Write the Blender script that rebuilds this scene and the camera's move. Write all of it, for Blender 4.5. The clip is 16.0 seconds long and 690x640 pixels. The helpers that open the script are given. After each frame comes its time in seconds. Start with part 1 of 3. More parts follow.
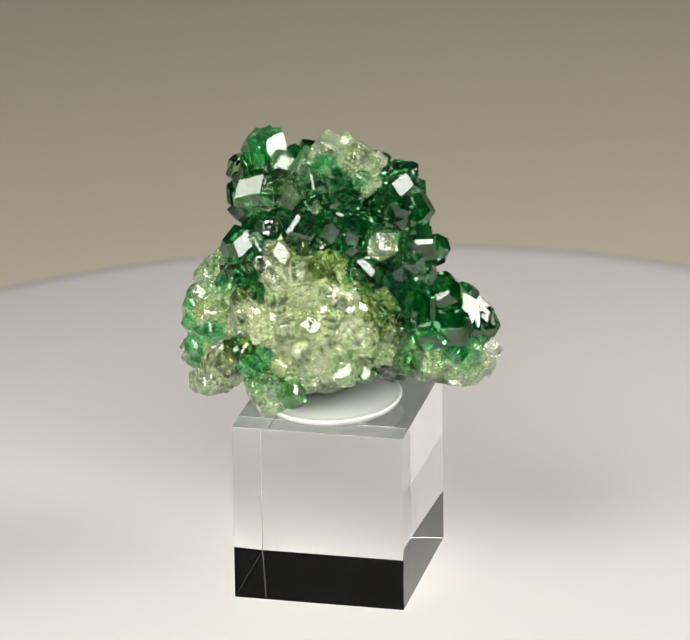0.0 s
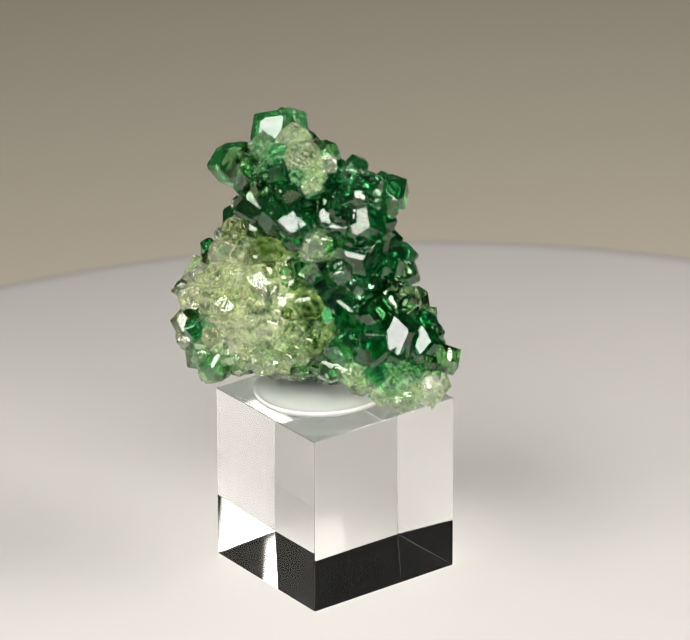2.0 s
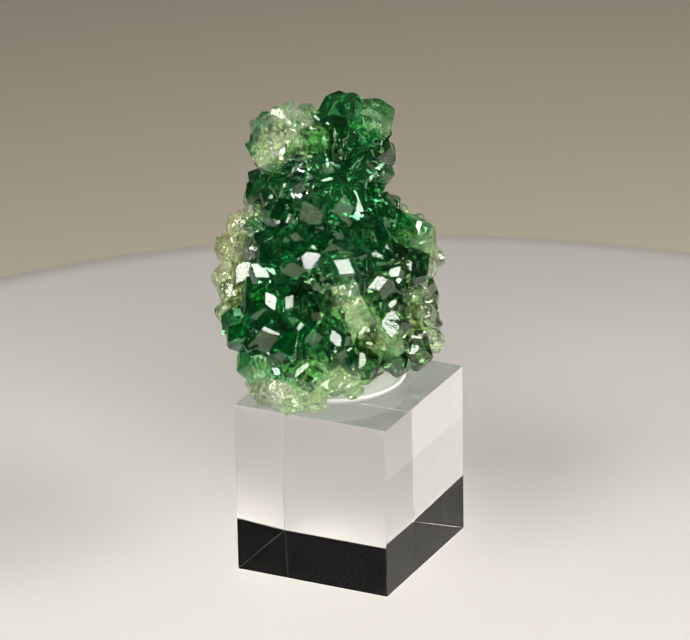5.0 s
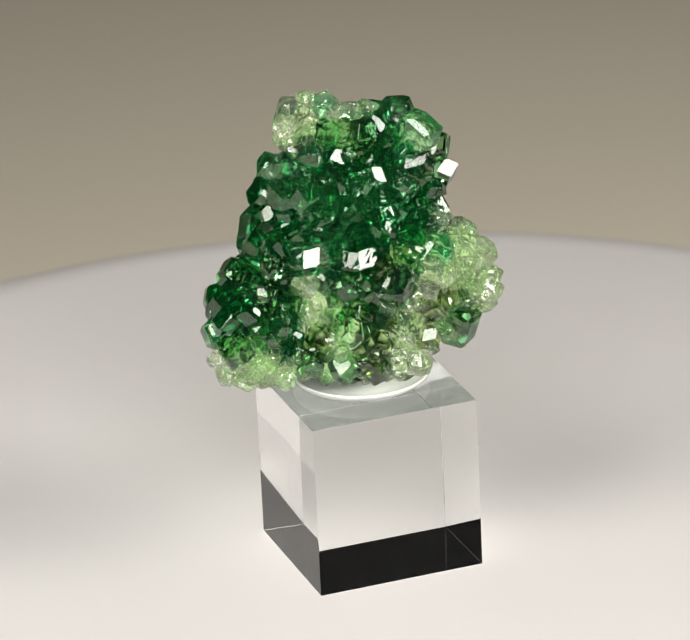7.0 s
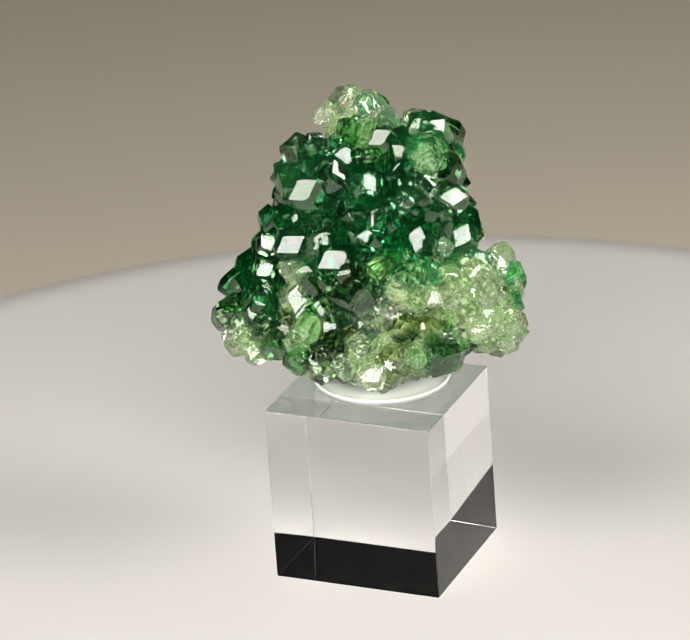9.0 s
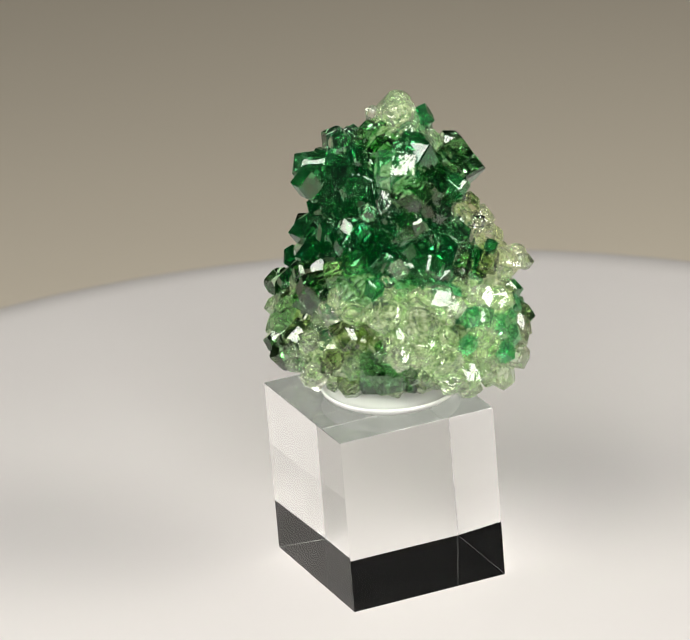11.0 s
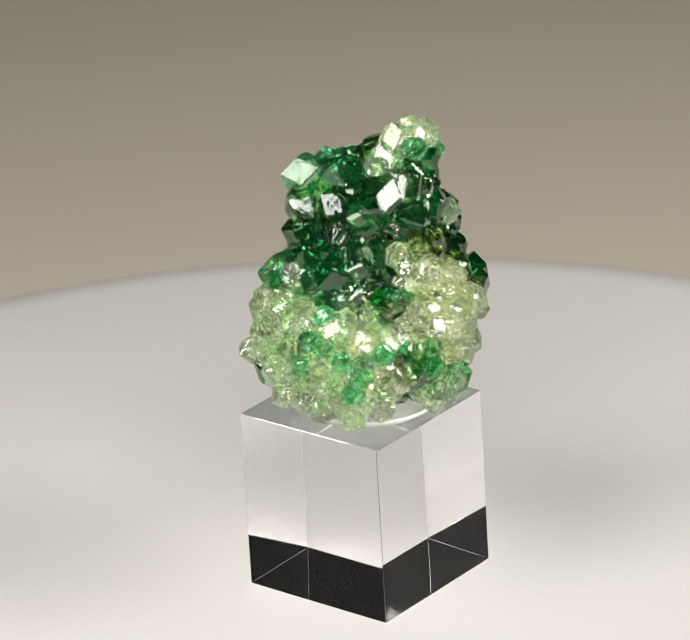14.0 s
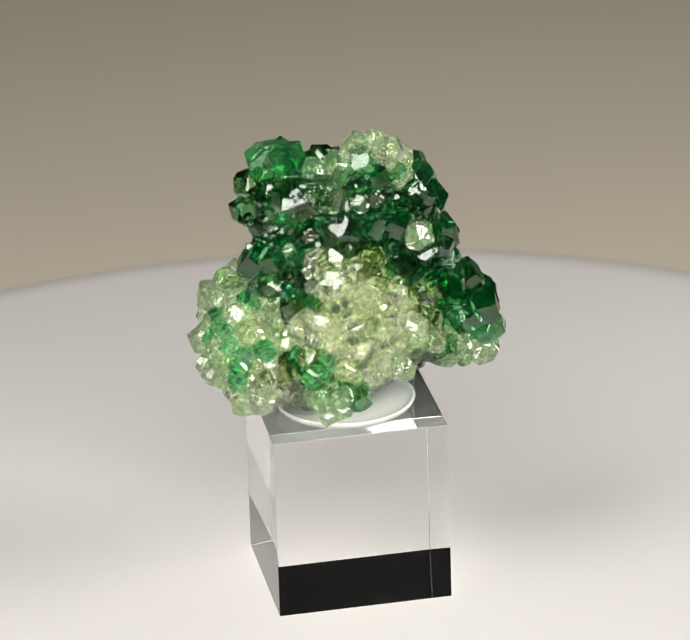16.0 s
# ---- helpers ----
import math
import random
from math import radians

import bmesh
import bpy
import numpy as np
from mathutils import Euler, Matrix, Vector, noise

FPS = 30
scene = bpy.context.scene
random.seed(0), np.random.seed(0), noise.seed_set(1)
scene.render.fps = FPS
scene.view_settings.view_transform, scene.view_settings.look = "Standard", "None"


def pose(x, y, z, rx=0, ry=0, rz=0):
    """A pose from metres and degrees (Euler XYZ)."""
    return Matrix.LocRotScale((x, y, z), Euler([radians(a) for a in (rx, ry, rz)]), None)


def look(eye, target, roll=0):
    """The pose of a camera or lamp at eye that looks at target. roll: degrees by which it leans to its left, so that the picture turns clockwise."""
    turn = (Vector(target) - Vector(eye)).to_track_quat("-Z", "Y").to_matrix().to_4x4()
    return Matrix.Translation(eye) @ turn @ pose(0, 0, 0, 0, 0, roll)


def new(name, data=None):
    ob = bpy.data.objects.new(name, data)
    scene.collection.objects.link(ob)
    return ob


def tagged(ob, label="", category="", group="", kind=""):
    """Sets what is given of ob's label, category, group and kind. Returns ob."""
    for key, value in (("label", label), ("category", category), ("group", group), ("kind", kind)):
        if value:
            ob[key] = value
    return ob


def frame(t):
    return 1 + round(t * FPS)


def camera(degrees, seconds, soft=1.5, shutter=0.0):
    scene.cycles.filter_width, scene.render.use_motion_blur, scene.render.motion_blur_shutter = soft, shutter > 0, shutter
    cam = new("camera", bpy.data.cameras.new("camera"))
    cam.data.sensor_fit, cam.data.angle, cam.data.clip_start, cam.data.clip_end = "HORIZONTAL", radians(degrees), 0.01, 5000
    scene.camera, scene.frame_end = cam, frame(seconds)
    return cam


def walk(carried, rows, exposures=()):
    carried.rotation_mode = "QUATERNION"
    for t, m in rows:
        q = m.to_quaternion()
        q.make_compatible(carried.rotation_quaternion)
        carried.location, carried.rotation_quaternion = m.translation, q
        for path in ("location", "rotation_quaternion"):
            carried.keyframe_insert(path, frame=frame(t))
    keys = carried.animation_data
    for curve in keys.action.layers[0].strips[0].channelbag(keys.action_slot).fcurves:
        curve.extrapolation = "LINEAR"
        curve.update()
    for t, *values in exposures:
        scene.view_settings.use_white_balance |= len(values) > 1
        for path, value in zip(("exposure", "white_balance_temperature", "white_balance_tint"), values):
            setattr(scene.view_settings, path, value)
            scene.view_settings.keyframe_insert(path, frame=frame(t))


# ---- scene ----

SPIN = -0.364735                     # radians a second, clockwise from above


def turn_at(t):
    """The turntable's angle, in degrees: an almost even turn."""
    u = t / 8
    a = SPIN * t - 0.0311 * u * (u - 2) + 0.0106 * math.sin(-SPIN * t) + 0.0053 * (math.cos(SPIN * t) - 1)
    return math.degrees(a)


# ---- camera: it stands still, three quarters of a metre off ----
cam = camera(7.732, 16.0, soft=1.25)
EYE = Vector((0.0, -0.67041, 0.32298))
YAW, DIP = -0.00179, 0.40206
AIM = EYE + Vector((math.sin(YAW) * math.cos(DIP), math.cos(YAW) * math.cos(DIP), -math.sin(DIP)))
cam.data.dof.use_dof, cam.data.dof.focus_distance, cam.data.dof.aperture_fstop = True, 0.738, 46.0
walk(cam, [(0.0, look(EYE, AIM, -2.42)), (16.0, look(EYE, AIM, -2.42))], exposures=[(0.0, -0.06), (16.0, -0.06)])

# ---- light: two soft lamps to the sides in front, one above ----
world = bpy.data.worlds.new("room_air")
world.use_nodes = True
world.node_tree.nodes["Background"].inputs[0].default_value = (0.9, 0.95, 1.0, 1)
world.node_tree.nodes["Background"].inputs[1].default_value = 0.02
scene.world = world


def soft_lamp(name, eye, target, size, power, colour):
    data = bpy.data.lights.new(name, "AREA")
    data.shape, data.size, data.size_y, data.energy, data.color = "RECTANGLE", size[0], size[1], power, colour
    data.cycles.is_caustics_light = name != "soft_lamp_left"
    ob = new(name, data)
    ob.matrix_world = look(eye, target)
    return ob


soft_lamp("soft_lamp_right", (0.38, -0.10, 0.30), (0, -0.03, 0.0), (0.16, 0.16), 1.15, (1.0, 0.962, 0.87))
soft_lamp("soft_lamp_left", (-0.25, -0.20, 0.38), (0, -0.03, 0.0), (0.22, 0.22), 1.3, (1.0, 0.965, 0.88))
soft_lamp("soft_lamp_top", (0.0, -0.285, 0.27), (0, -0.06, 0.0), (0.30, 0.115), 1.1, (1.0, 0.98, 0.95))


# ---- materials ----
def material(name):
    m = bpy.data.materials.new(name)
    m.use_nodes = True
    return m, m.node_tree.nodes, m.node_tree.links, m.node_tree.nodes["Principled BSDF"]


def noise_ramp(nodes, links, scale, stops, detail=4.0, vector=None):
    tex = nodes.new("ShaderNodeTexNoise")
    tex.inputs["Scale"].default_value, tex.inputs["Detail"].default_value = scale, detail
    if vector:
        links.new(vector, tex.inputs["Vector"])
    ramp = nodes.new("ShaderNodeValToRGB")
    ramp.color_ramp.elements[0].position, ramp.color_ramp.elements[0].color = stops[0][0], (*stops[0][1], 1)
    ramp.color_ramp.elements[1].position, ramp.color_ramp.elements[1].color = stops[-1][0], (*stops[-1][1], 1)
    for at, c in stops[1:-1]:
        ramp.color_ramp.elements.new(at).color = (*c, 1)
    links.new(tex.outputs["Fac"], ramp.inputs["Fac"])
    return tex, ramp


def bumped(nodes, links, bsdf, height, strength, distance):
    b = nodes.new("ShaderNodeBump")
    b.inputs["Strength"].default_value, b.inputs["Distance"].default_value = strength, distance
    links.new(height, b.inputs["Height"])
    links.new(b.outputs["Normal"], bsdf.inputs["Normal"])


def coords(nodes):
    return nodes.new("ShaderNodeTexCoord").outputs["Object"]


def plain_surface(name, low, high, scale, rough, grain, bump):
    m, nodes, links, bsdf = material(name)
    at = coords(nodes)
    _, ramp = noise_ramp(nodes, links, scale, [(0.3, low), (0.7, high)], 5, at)
    fine, _ = noise_ramp(nodes, links, grain, [(0, low), (1, high)], 3, at)
    links.new(ramp.outputs["Color"], bsdf.inputs["Base Color"])
    bsdf.inputs["Roughness"].default_value = rough
    bumped(nodes, links, bsdf, fine.outputs["Fac"], 0.3, bump)
    return m


DISC = plain_surface("satin_white_plastic", (0.715, 0.69, 0.69), (0.75, 0.728, 0.725), 14, 0.42, 1800, 0.00004)
DISC.node_tree.nodes["Principled BSDF"].inputs["Specular IOR Level"].default_value = 0.05
PAPER = plain_surface("beige_backdrop_paper", (0.70, 0.635, 0.53), (0.73, 0.665, 0.55), 6, 0.8, 900, 0.00008)
ROOM = plain_surface("dark_room_paint", (0.004, 0.004, 0.004), (0.006, 0.0055, 0.005), 3, 0.8, 60, 0.0005)


def acrylic_material(name, rough, clear=1.0, tint=(0.996, 0.998, 0.995)):
    m, nodes, links, bsdf = material(name)
    bsdf.inputs["Base Color"].default_value = (*tint, 1)
    bsdf.inputs["Transmission Weight"].default_value = clear
    bsdf.inputs["IOR"].default_value = 1.49
    bsdf.inputs["Specular Tint"].default_value = (0.35, 0.35, 0.35, 1)
    bsdf.inputs["Roughness"].default_value = rough
    return m


ACRYLIC = acrylic_material("clear_acrylic", 0.0)
SATIN = acrylic_material("milky_clear_acrylic", 0.05, 0.22, (0.97, 0.97, 0.965))
# dark tint puts the shade beneath the cube into its clear bottom face
UNDERSIDE = acrylic_material("shade_tinted_acrylic_underside", 0.012, 1.0, (0.17, 0.20, 0.18))
POLISHED_EDGE = acrylic_material("fine_ground_acrylic_edge", 0.12, 0.95)


def garnet(name, stops, clear, ior=1.76, rough=0.022, wavy=0.00006):
    """Clear green crystal: its tint goes from stop to stop, from one crystal to the next and in clouds within each."""
    m, nodes, links, bsdf = material(name)
    info = nodes.new("ShaderNodeObjectInfo")
    tex, ramp = noise_ramp(nodes, links, 1.6, stops, 3, coords(nodes))
    piece = nodes.new("ShaderNodeNewGeometry")
    both = nodes.new("ShaderNodeMath")
    links.new(info.outputs["Random"], both.inputs[0])
    links.new(piece.outputs["Random Per Island"], both.inputs[1])
    mix = nodes.new("ShaderNodeMath")
    mix.operation = "MULTIPLY_ADD"
    mix.inputs[1].default_value = 0.3
    links.new(both.outputs[0], mix.inputs[0])
    links.new(tex.outputs["Fac"], mix.inputs[2])
    shift = nodes.new("ShaderNodeMath")
    shift.operation = "SUBTRACT"
    shift.inputs[1].default_value = 0.3
    links.new(mix.outputs[0], shift.inputs[0])
    links.new(shift.outputs[0], ramp.inputs["Fac"])
    links.new(ramp.outputs["Color"], bsdf.inputs["Base Color"])
    bsdf.inputs["Transmission Weight"].default_value = clear
    bsdf.inputs["IOR"].default_value = ior
    bsdf.inputs["Roughness"].default_value = rough
    bumped(nodes, links, bsdf, tex.outputs["Fac"], 1.0, wavy)
    return m


EMERALD = garnet("emerald_green_garnet", [(0.25, (0.012, 0.33, 0.11)), (0.5, (0.06, 0.53, 0.20)), (0.75, (0.36, 0.82, 0.47))], 0.988)
VIVID = garnet("vivid_green_garnet", [(0.25, (0.03, 0.48, 0.17)), (0.5, (0.12, 0.66, 0.28)), (0.75, (0.40, 0.85, 0.48))], 0.96)
GREEN = garnet("mid_green_garnet", [(0.25, (0.10, 0.52, 0.18)), (0.5, (0.32, 0.74, 0.34)), (0.75, (0.72, 0.94, 0.66))], 1.0)
OLIVE = garnet("olive_green_garnet", [(0.25, (0.26, 0.42, 0.12)), (0.5, (0.48, 0.60, 0.26)), (0.75, (0.76, 0.84, 0.52))], 1.0)
PALE = garnet("pale_green_garnet", [(0.14, (0.16, 0.66, 0.26)), (0.3, (0.54, 0.86, 0.44)), (0.5, (0.82, 0.95, 0.68)), (0.75, (0.97, 0.99, 0.90))], 0.95, wavy=0.0002)
STRAW = garnet("straw_green_garnet", [(0.2, (0.58, 0.66, 0.34)), (0.5, (0.87, 0.92, 0.65)), (0.75, (0.98, 0.98, 0.87))], 0.935, wavy=0.0002)
CLEAR = garnet("near_colourless_garnet", [(0.25, (0.66, 0.86, 0.66)), (0.5, (0.86, 0.95, 0.84)), (0.75, (0.97, 0.99, 0.95))], 1.0)


def core_material(name, stops):
    m, nodes, links, bsdf = material(name)
    tex, ramp = noise_ramp(nodes, links, 4.5, stops, 5, coords(nodes))
    links.new(ramp.outputs["Color"], bsdf.inputs["Base Color"])
    bsdf.inputs["Roughness"].default_value = 0.25
    bumped(nodes, links, bsdf, tex.outputs["Fac"], 0.8, 0.06)
    return m


CORE_DARK = core_material("dark_green_matrix", [(0.36, (0.0005, 0.006, 0.003)), (0.5, (0.003, 0.04, 0.016)), (0.68, (0.05, 0.20, 0.07))])
CORE_OLIVE = core_material("olive_green_matrix", [(0.36, (0.004, 0.012, 0.003)), (0.5, (0.03, 0.06, 0.015)), (0.68, (0.20, 0.26, 0.10))])
CORE_PALE = core_material("pale_green_matrix", [(0.36, (0.01, 0.06, 0.02)), (0.46, (0.24, 0.37, 0.14)), (0.6, (0.78, 0.86, 0.60))])


# ---- helpers for meshes ----
def mesh_of(bm, name, mat, smooth=False):
    bmesh.ops.recalc_face_normals(bm, faces=bm.faces)
    me = bpy.data.meshes.new(name)
    bm.to_mesh(me)
    bm.free()
    for f in me.polygons:
        f.use_smooth = smooth
    if mat:
        me.materials.append(mat)
    return me


def part(name, bm, mat, parent, label="", smooth=False):
    ob = new(name, mesh_of(bm, name, mat, smooth))
    ob.parent = parent
    return tagged(ob, label)


# ---- the room round the table: dark walls, dark ceiling ----
def slab(x0, y0, z0, x1, y1, z1):
    bm = bmesh.new()
    bmesh.ops.create_cube(bm, size=1)
    for v in bm.verts:
        v.co = ((x0 + x1) / 2 + v.co.x * (x1 - x0), (y0 + y1) / 2 + v.co.y * (y1 - y0), (z0 + z1) / 2 + v.co.z * (z1 - z0))
    return bm


def room():
    w, h, low, th = 1.7, 1.6, -0.78, 0.1
    for name, box in (("wall_north", (-w, w, low, w, w + th, h)), ("wall_south", (-w, -w - th, low, w, -w, h)),
                      ("wall_west", (-w - th, -w - th, low, -w, w + th, h)), ("wall_east", (w, -w - th, low, w + th, w + th, h)),
                      ("ceiling", (-w - th, -w - th, h, w + th, w + th, h + th)), ("floor", (-w - th, -w - th, low - th, w + th, w + th, low))):
        tagged(new(name, mesh_of(slab(*box), name, ROOM)), "plain dark matt surface of an unlit room", "room shell", kind="structure")


room()


def backdrop():
    """A sheet of beige paper under the turntable that runs back and bends up."""
    bm = bmesh.new()
    rows, z0, half = [], -0.024, 0.62
    line = [(-0.62 + 0.06 * i, z0) for i in range(19)]
    for i in range(1, 13):
        a = radians(90 * i / 12) * 0.55
        line.append((0.46 + 0.30 * math.sin(a), z0 + 0.30 * (1 - math.cos(a))))
    for y, z in line + [(y, z - 0.0015) for y, z in reversed(line)]:
        rows.append([bm.verts.new((x, y, z)) for x in (-half, -half / 2, 0, half / 2, half)])
    for a, b in zip(rows, rows[1:] + rows[:1]):
        for i in range(4):
            bm.faces.new((a[i], a[i + 1], b[i + 1], b[i]))
    return tagged(new("backdrop", mesh_of(bm, "backdrop", PAPER, True)), "seamless beige paper sweep under the white turntable", "backdrop", kind="structure")


backdrop()

# ---- the turntable: a round white board, off its axis, warped at the rim and bent down on two sides ----
CX, CY, RADIUS = -0.01061, 0.00422, 0.13485
LIFT_X, LIFT_Y, SAG, BEND, BEND_AT = 0.00290, -0.00281, 0.00039, 0.00192, 2.900


def turntable():
    base = new("turntable")
    bm = bmesh.new()
    n, rings = 160, []

    def height(f, a):
        sag = (SAG + BEND * (1 + math.cos(2 * (a - BEND_AT))) / 2) * max(0, (f - 0.5) / 0.5) ** 2
        return (LIFT_X * math.cos(a) + LIFT_Y * math.sin(a)) * max(0, (f - 0.35) / 0.65) ** 1.6 - sag - 0.0024 * max(0, (f - 0.88) / 0.08) ** 2

    section = [(k / 32, 0.0) for k in range(2, 29, 2)] + [(0.88 + 0.01 * k, 0.0) for k in range(10)] + [(0.978, -0.0007), (0.983, -0.0016), (0.98, -0.0026),
                                                        (0.95, -0.0032), (0.9, -0.0034), (0.75, -0.0036), (0.5, -0.0042), (0.36, -0.0074)]
    for f, drop in section:
        rings.append([bm.verts.new((CX + RADIUS * f * math.cos(a), CY + RADIUS * f * math.sin(a), height(f, a) + drop))
                      for a in (2 * math.pi * i / n for i in range(n))])
    mid = bm.verts.new((CX, CY, 0))
    low = bm.verts.new((CX, CY, -0.0074))
    for i in range(n):
        j = (i + 1) % n
        bm.faces.new((mid, rings[0][i], rings[0][j]))
        bm.faces.new((low, rings[-1][j], rings[-1][i]))
        for a, b in zip(rings, rings[1:]):
            bm.faces.new((a[i], b[i], b[j], a[j]))
    plate = part("plate", bm, DISC, base, smooth=True)
    plate.cycles.is_caustics_receiver = True
    bm = bmesh.new()
    bmesh.ops.create_cone(bm, cap_ends=True, segments=64, radius1=0.045, radius2=0.042, depth=0.0165, matrix=Matrix.Translation((0, 0, -0.01575)))
    bmesh.ops.bevel(bm, geom=bm.edges[:], offset=0.0005, segments=1)
    part("pedestal", bm, ROOM, base, "dark drum under the plate")
    return tagged(base, "round satin white turntable plate turning on the backdrop", "turntable")


TABLE = turntable()

# ---- the acrylic display cube ----
SIDE, TALL = 0.025, 0.0264
CUBE_AT = pose(-0.00337, -0.00243, 0.00004, 0, 0, math.degrees(-0.26784))


def display_cube():
    depth, edge = SIDE * 0.971, 0.00006
    bm = bmesh.new()
    bmesh.ops.create_cube(bm, size=1)
    for v in bm.verts:
        up = v.co.z + 0.5
        v.co = (v.co.x * SIDE + 0.00045 * up, v.co.y * depth + 0.0009 * up, up * TALL)
    bmesh.ops.bevel(bm, geom=bm.edges[:], offset=edge, segments=1, affect="EDGES")
    # slots: 1 bevelled edges, 2 bottom face with the shade tint, 0 clear
    for f in bm.faces:
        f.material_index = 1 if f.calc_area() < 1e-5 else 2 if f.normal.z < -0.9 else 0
    for v in bm.verts:
        v.co = CUBE_AT @ v.co
    base = new("display_cube")
    block = part("block", bm, ACRYLIC, base, "polished clear acrylic block")
    block.data.materials.append(POLISHED_EDGE)
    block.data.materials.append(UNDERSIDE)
    block.cycles.is_caustics_caster = True
    block.visible_shadow = False
    rng = random.Random(3)
    speck = bmesh.new()
    bmesh.ops.create_icosphere(speck, subdivisions=1, radius=0.00005)
    fleck = mesh_of(speck, "dust_speck", DISC)
    for i in range(7):
        ob = new("dust_speck", fleck)
        ob.parent = block
        ob.matrix_basis = CUBE_AT @ pose(rng.uniform(-0.012, 0.012), rng.uniform(0.0108, 0.0119) if i > 1 else rng.uniform(-0.0115, 0.0115), 0.00025, rng.uniform(0, 90), 0, rng.uniform(0, 180)) @ Matrix.Diagonal((rng.uniform(0.5, 1.2), rng.uniform(0.5, 2.2), 0.6, 1))
    return tagged(base, "clear polished acrylic cube stand with sharp edges", "display stand")


CUBE = display_cube()


# ---- the shallow round dish on the cube, in which the mineral rests ----
def round_dish():
    section = [(0.0, 0.0), (6.8, 0.05), (8.4, 0.22), (9.3, 0.6), (9.85, 1.1), (10.0, 1.5), (9.95, 1.66), (9.8, 1.72), (9.6, 1.66), (9.3, 1.42), (8.5, 1.02), (6.5, 0.76), (3.0, 0.65), (0.0, 0.6)]
    bm = bmesh.new()
    n, rings = 96, []
    for r, z in section[1:-1]:
        rings.append([bm.verts.new((r / 1000 * math.cos(a), r / 1000 * math.sin(a), z / 1000)) for a in (2 * math.pi * i / n for i in range(n))])
    low, high = bm.verts.new((0, 0, 0)), bm.verts.new((0, 0, section[-1][1] / 1000))
    for i in range(n):
        j = (i + 1) % n
        bm.faces.new((low, rings[0][j], rings[0][i]))
        bm.faces.new((high, rings[-1][i], rings[-1][j]))
        for a, b in zip(rings, rings[1:]):
            bm.faces.new((a[i], a[j], b[j], b[i]))
    for v in bm.verts:
        v.co += Vector((-0.0034, -0.0034, TALL + 0.00006))
    ob = new("round_dish", mesh_of(bm, "round_dish", SATIN, True))
    ob.visible_shadow = False
    return tagged(ob, "shallow milky clear round dish on the acrylic cube", "dish")


DISH = round_dish()


# ---- the mineral: lumps overgrown with garnet crystals ----
LUMPS = []


def lump(x, y, z, r, kind, size):
    """A knob of the specimen, in millimetres: its middle, radius, colour and the breadth of its crystals."""
    LUMPS.append((Vector((x, y, z)) / 1000, r / 1000, kind, size / 1000))


lump(-5.3, -8.5, 46.1, 8.5, "straw", 3.0)
lump(-1.8, 2.0, 37.7, 8.5, "green", 4.6)
lump(-13.0, -1.5, 40.5, 8.5, "pale", 3.6)
lump(6.6, -4.3, 38.4, 8.0, "dark", 5.2)
lump(2.4, -6.4, 54.5, 7.1, "green", 4.6)
lump(-9.5, -10.6, 39.8, 8.2, "pale", 3.6)
lump(-6.0, -6.4, 58.7, 6.4, "dark", 5.2)
lump(-1.8, -10.6, 42.6, 8.4, "straw", 3.0)
lump(-0.4, -2.9, 45.4, 8.5, "dark", 5.2)
lump(12.9, -5.0, 37.0, 6.5, "dark", 5.2)
lump(-9.5, -5.0, 51.7, 6.8, "dark", 5.2)
lump(-10.2, -2.9, 60.1, 5.7, "dark", 5.2)
lump(-6.0, -1.5, 35.6, 7.8, "pale", 3.6)
lump(-18.6, -7.1, 37.7, 5.3, "pale", 3.6)
lump(-6.7, 4.8, 44.7, 5.3, "pale", 3.6)
lump(4.5, -5.0, 57.3, 6.4, "dark", 5.2)
lump(5.9, -5.7, 51.7, 5.9, "dark", 5.2)
lump(-1.8, -7.1, 60.8, 5.8, "green", 4.6)
lump(3.1, -0.8, 37.7, 8.5, "pale", 3.6)
lump(-16.5, -1.5, 40.5, 7.0, "pale", 3.6)
lump(-7.4, -12.0, 43.3, 8.1, "straw", 3.0)
lump(-13.7, 0.6, 40.5, 7.6, "pale", 3.6)
lump(-9.5, -5.0, 37.0, 8.4, "pale", 3.6)
lump(12.9, -7.1, 38.4, 5.8, "dark", 5.2)
lump(1.7, -10.6, 64.3, 3.4, "pale", 3.6)
lump(-6.7, -8.5, 49.6, 7.7, "dark", 5.2)
lump(3.8, -4.3, 44.7, 7.6, "dark", 5.2)
lump(-11.6, -0.8, 56.6, 4.5, "dark", 5.2)
lump(-9.5, 3.4, 44.0, 5.9, "pale", 3.6)
lump(-3.2, -9.9, 39.1, 7.2, "straw", 3.0)
lump(-10.9, -9.2, 62.2, 3.3, "green", 4.6)
lump(-20.0, -0.8, 36.3, 3.9, "pale", 3.6)
lump(-1.1, 0.6, 44.0, 7.6, "dark", 5.2)
lump(-17.9, -11.3, 37.7, 3.9, "pale", 3.6)
lump(12.2, -0.1, 35.6, 4.0, "green", 4.6)
lump(5.2, -5.7, 54.5, 6.7, "dark", 5.2)
lump(5.2, -8.5, 38.4, 5.9, "dark", 5.2)
lump(-8.1, 1.3, 39.8, 8.1, "pale", 3.6)
lump(10.1, -9.2, 37.0, 4.7, "pale", 3.6)
lump(-8.8, -15.5, 37.7, 4.6, "pale", 3.6)
lump(13.6, -5.0, 35.6, 5.9, "pale", 3.6)
lump(-3.2, 3.4, 35.6, 6.7, "pale", 3.6)
lump(1.7, 7.6, 35.6, 3.8, "green", 4.6)
lump(12.2, -7.1, 42.6, 4.0, "dark", 5.2)
lump(-11.6, -0.1, 62.2, 3.9, "pale", 3.6)
lump(-19.3, -9.9, 41.2, 3.3, "straw", 3.0)
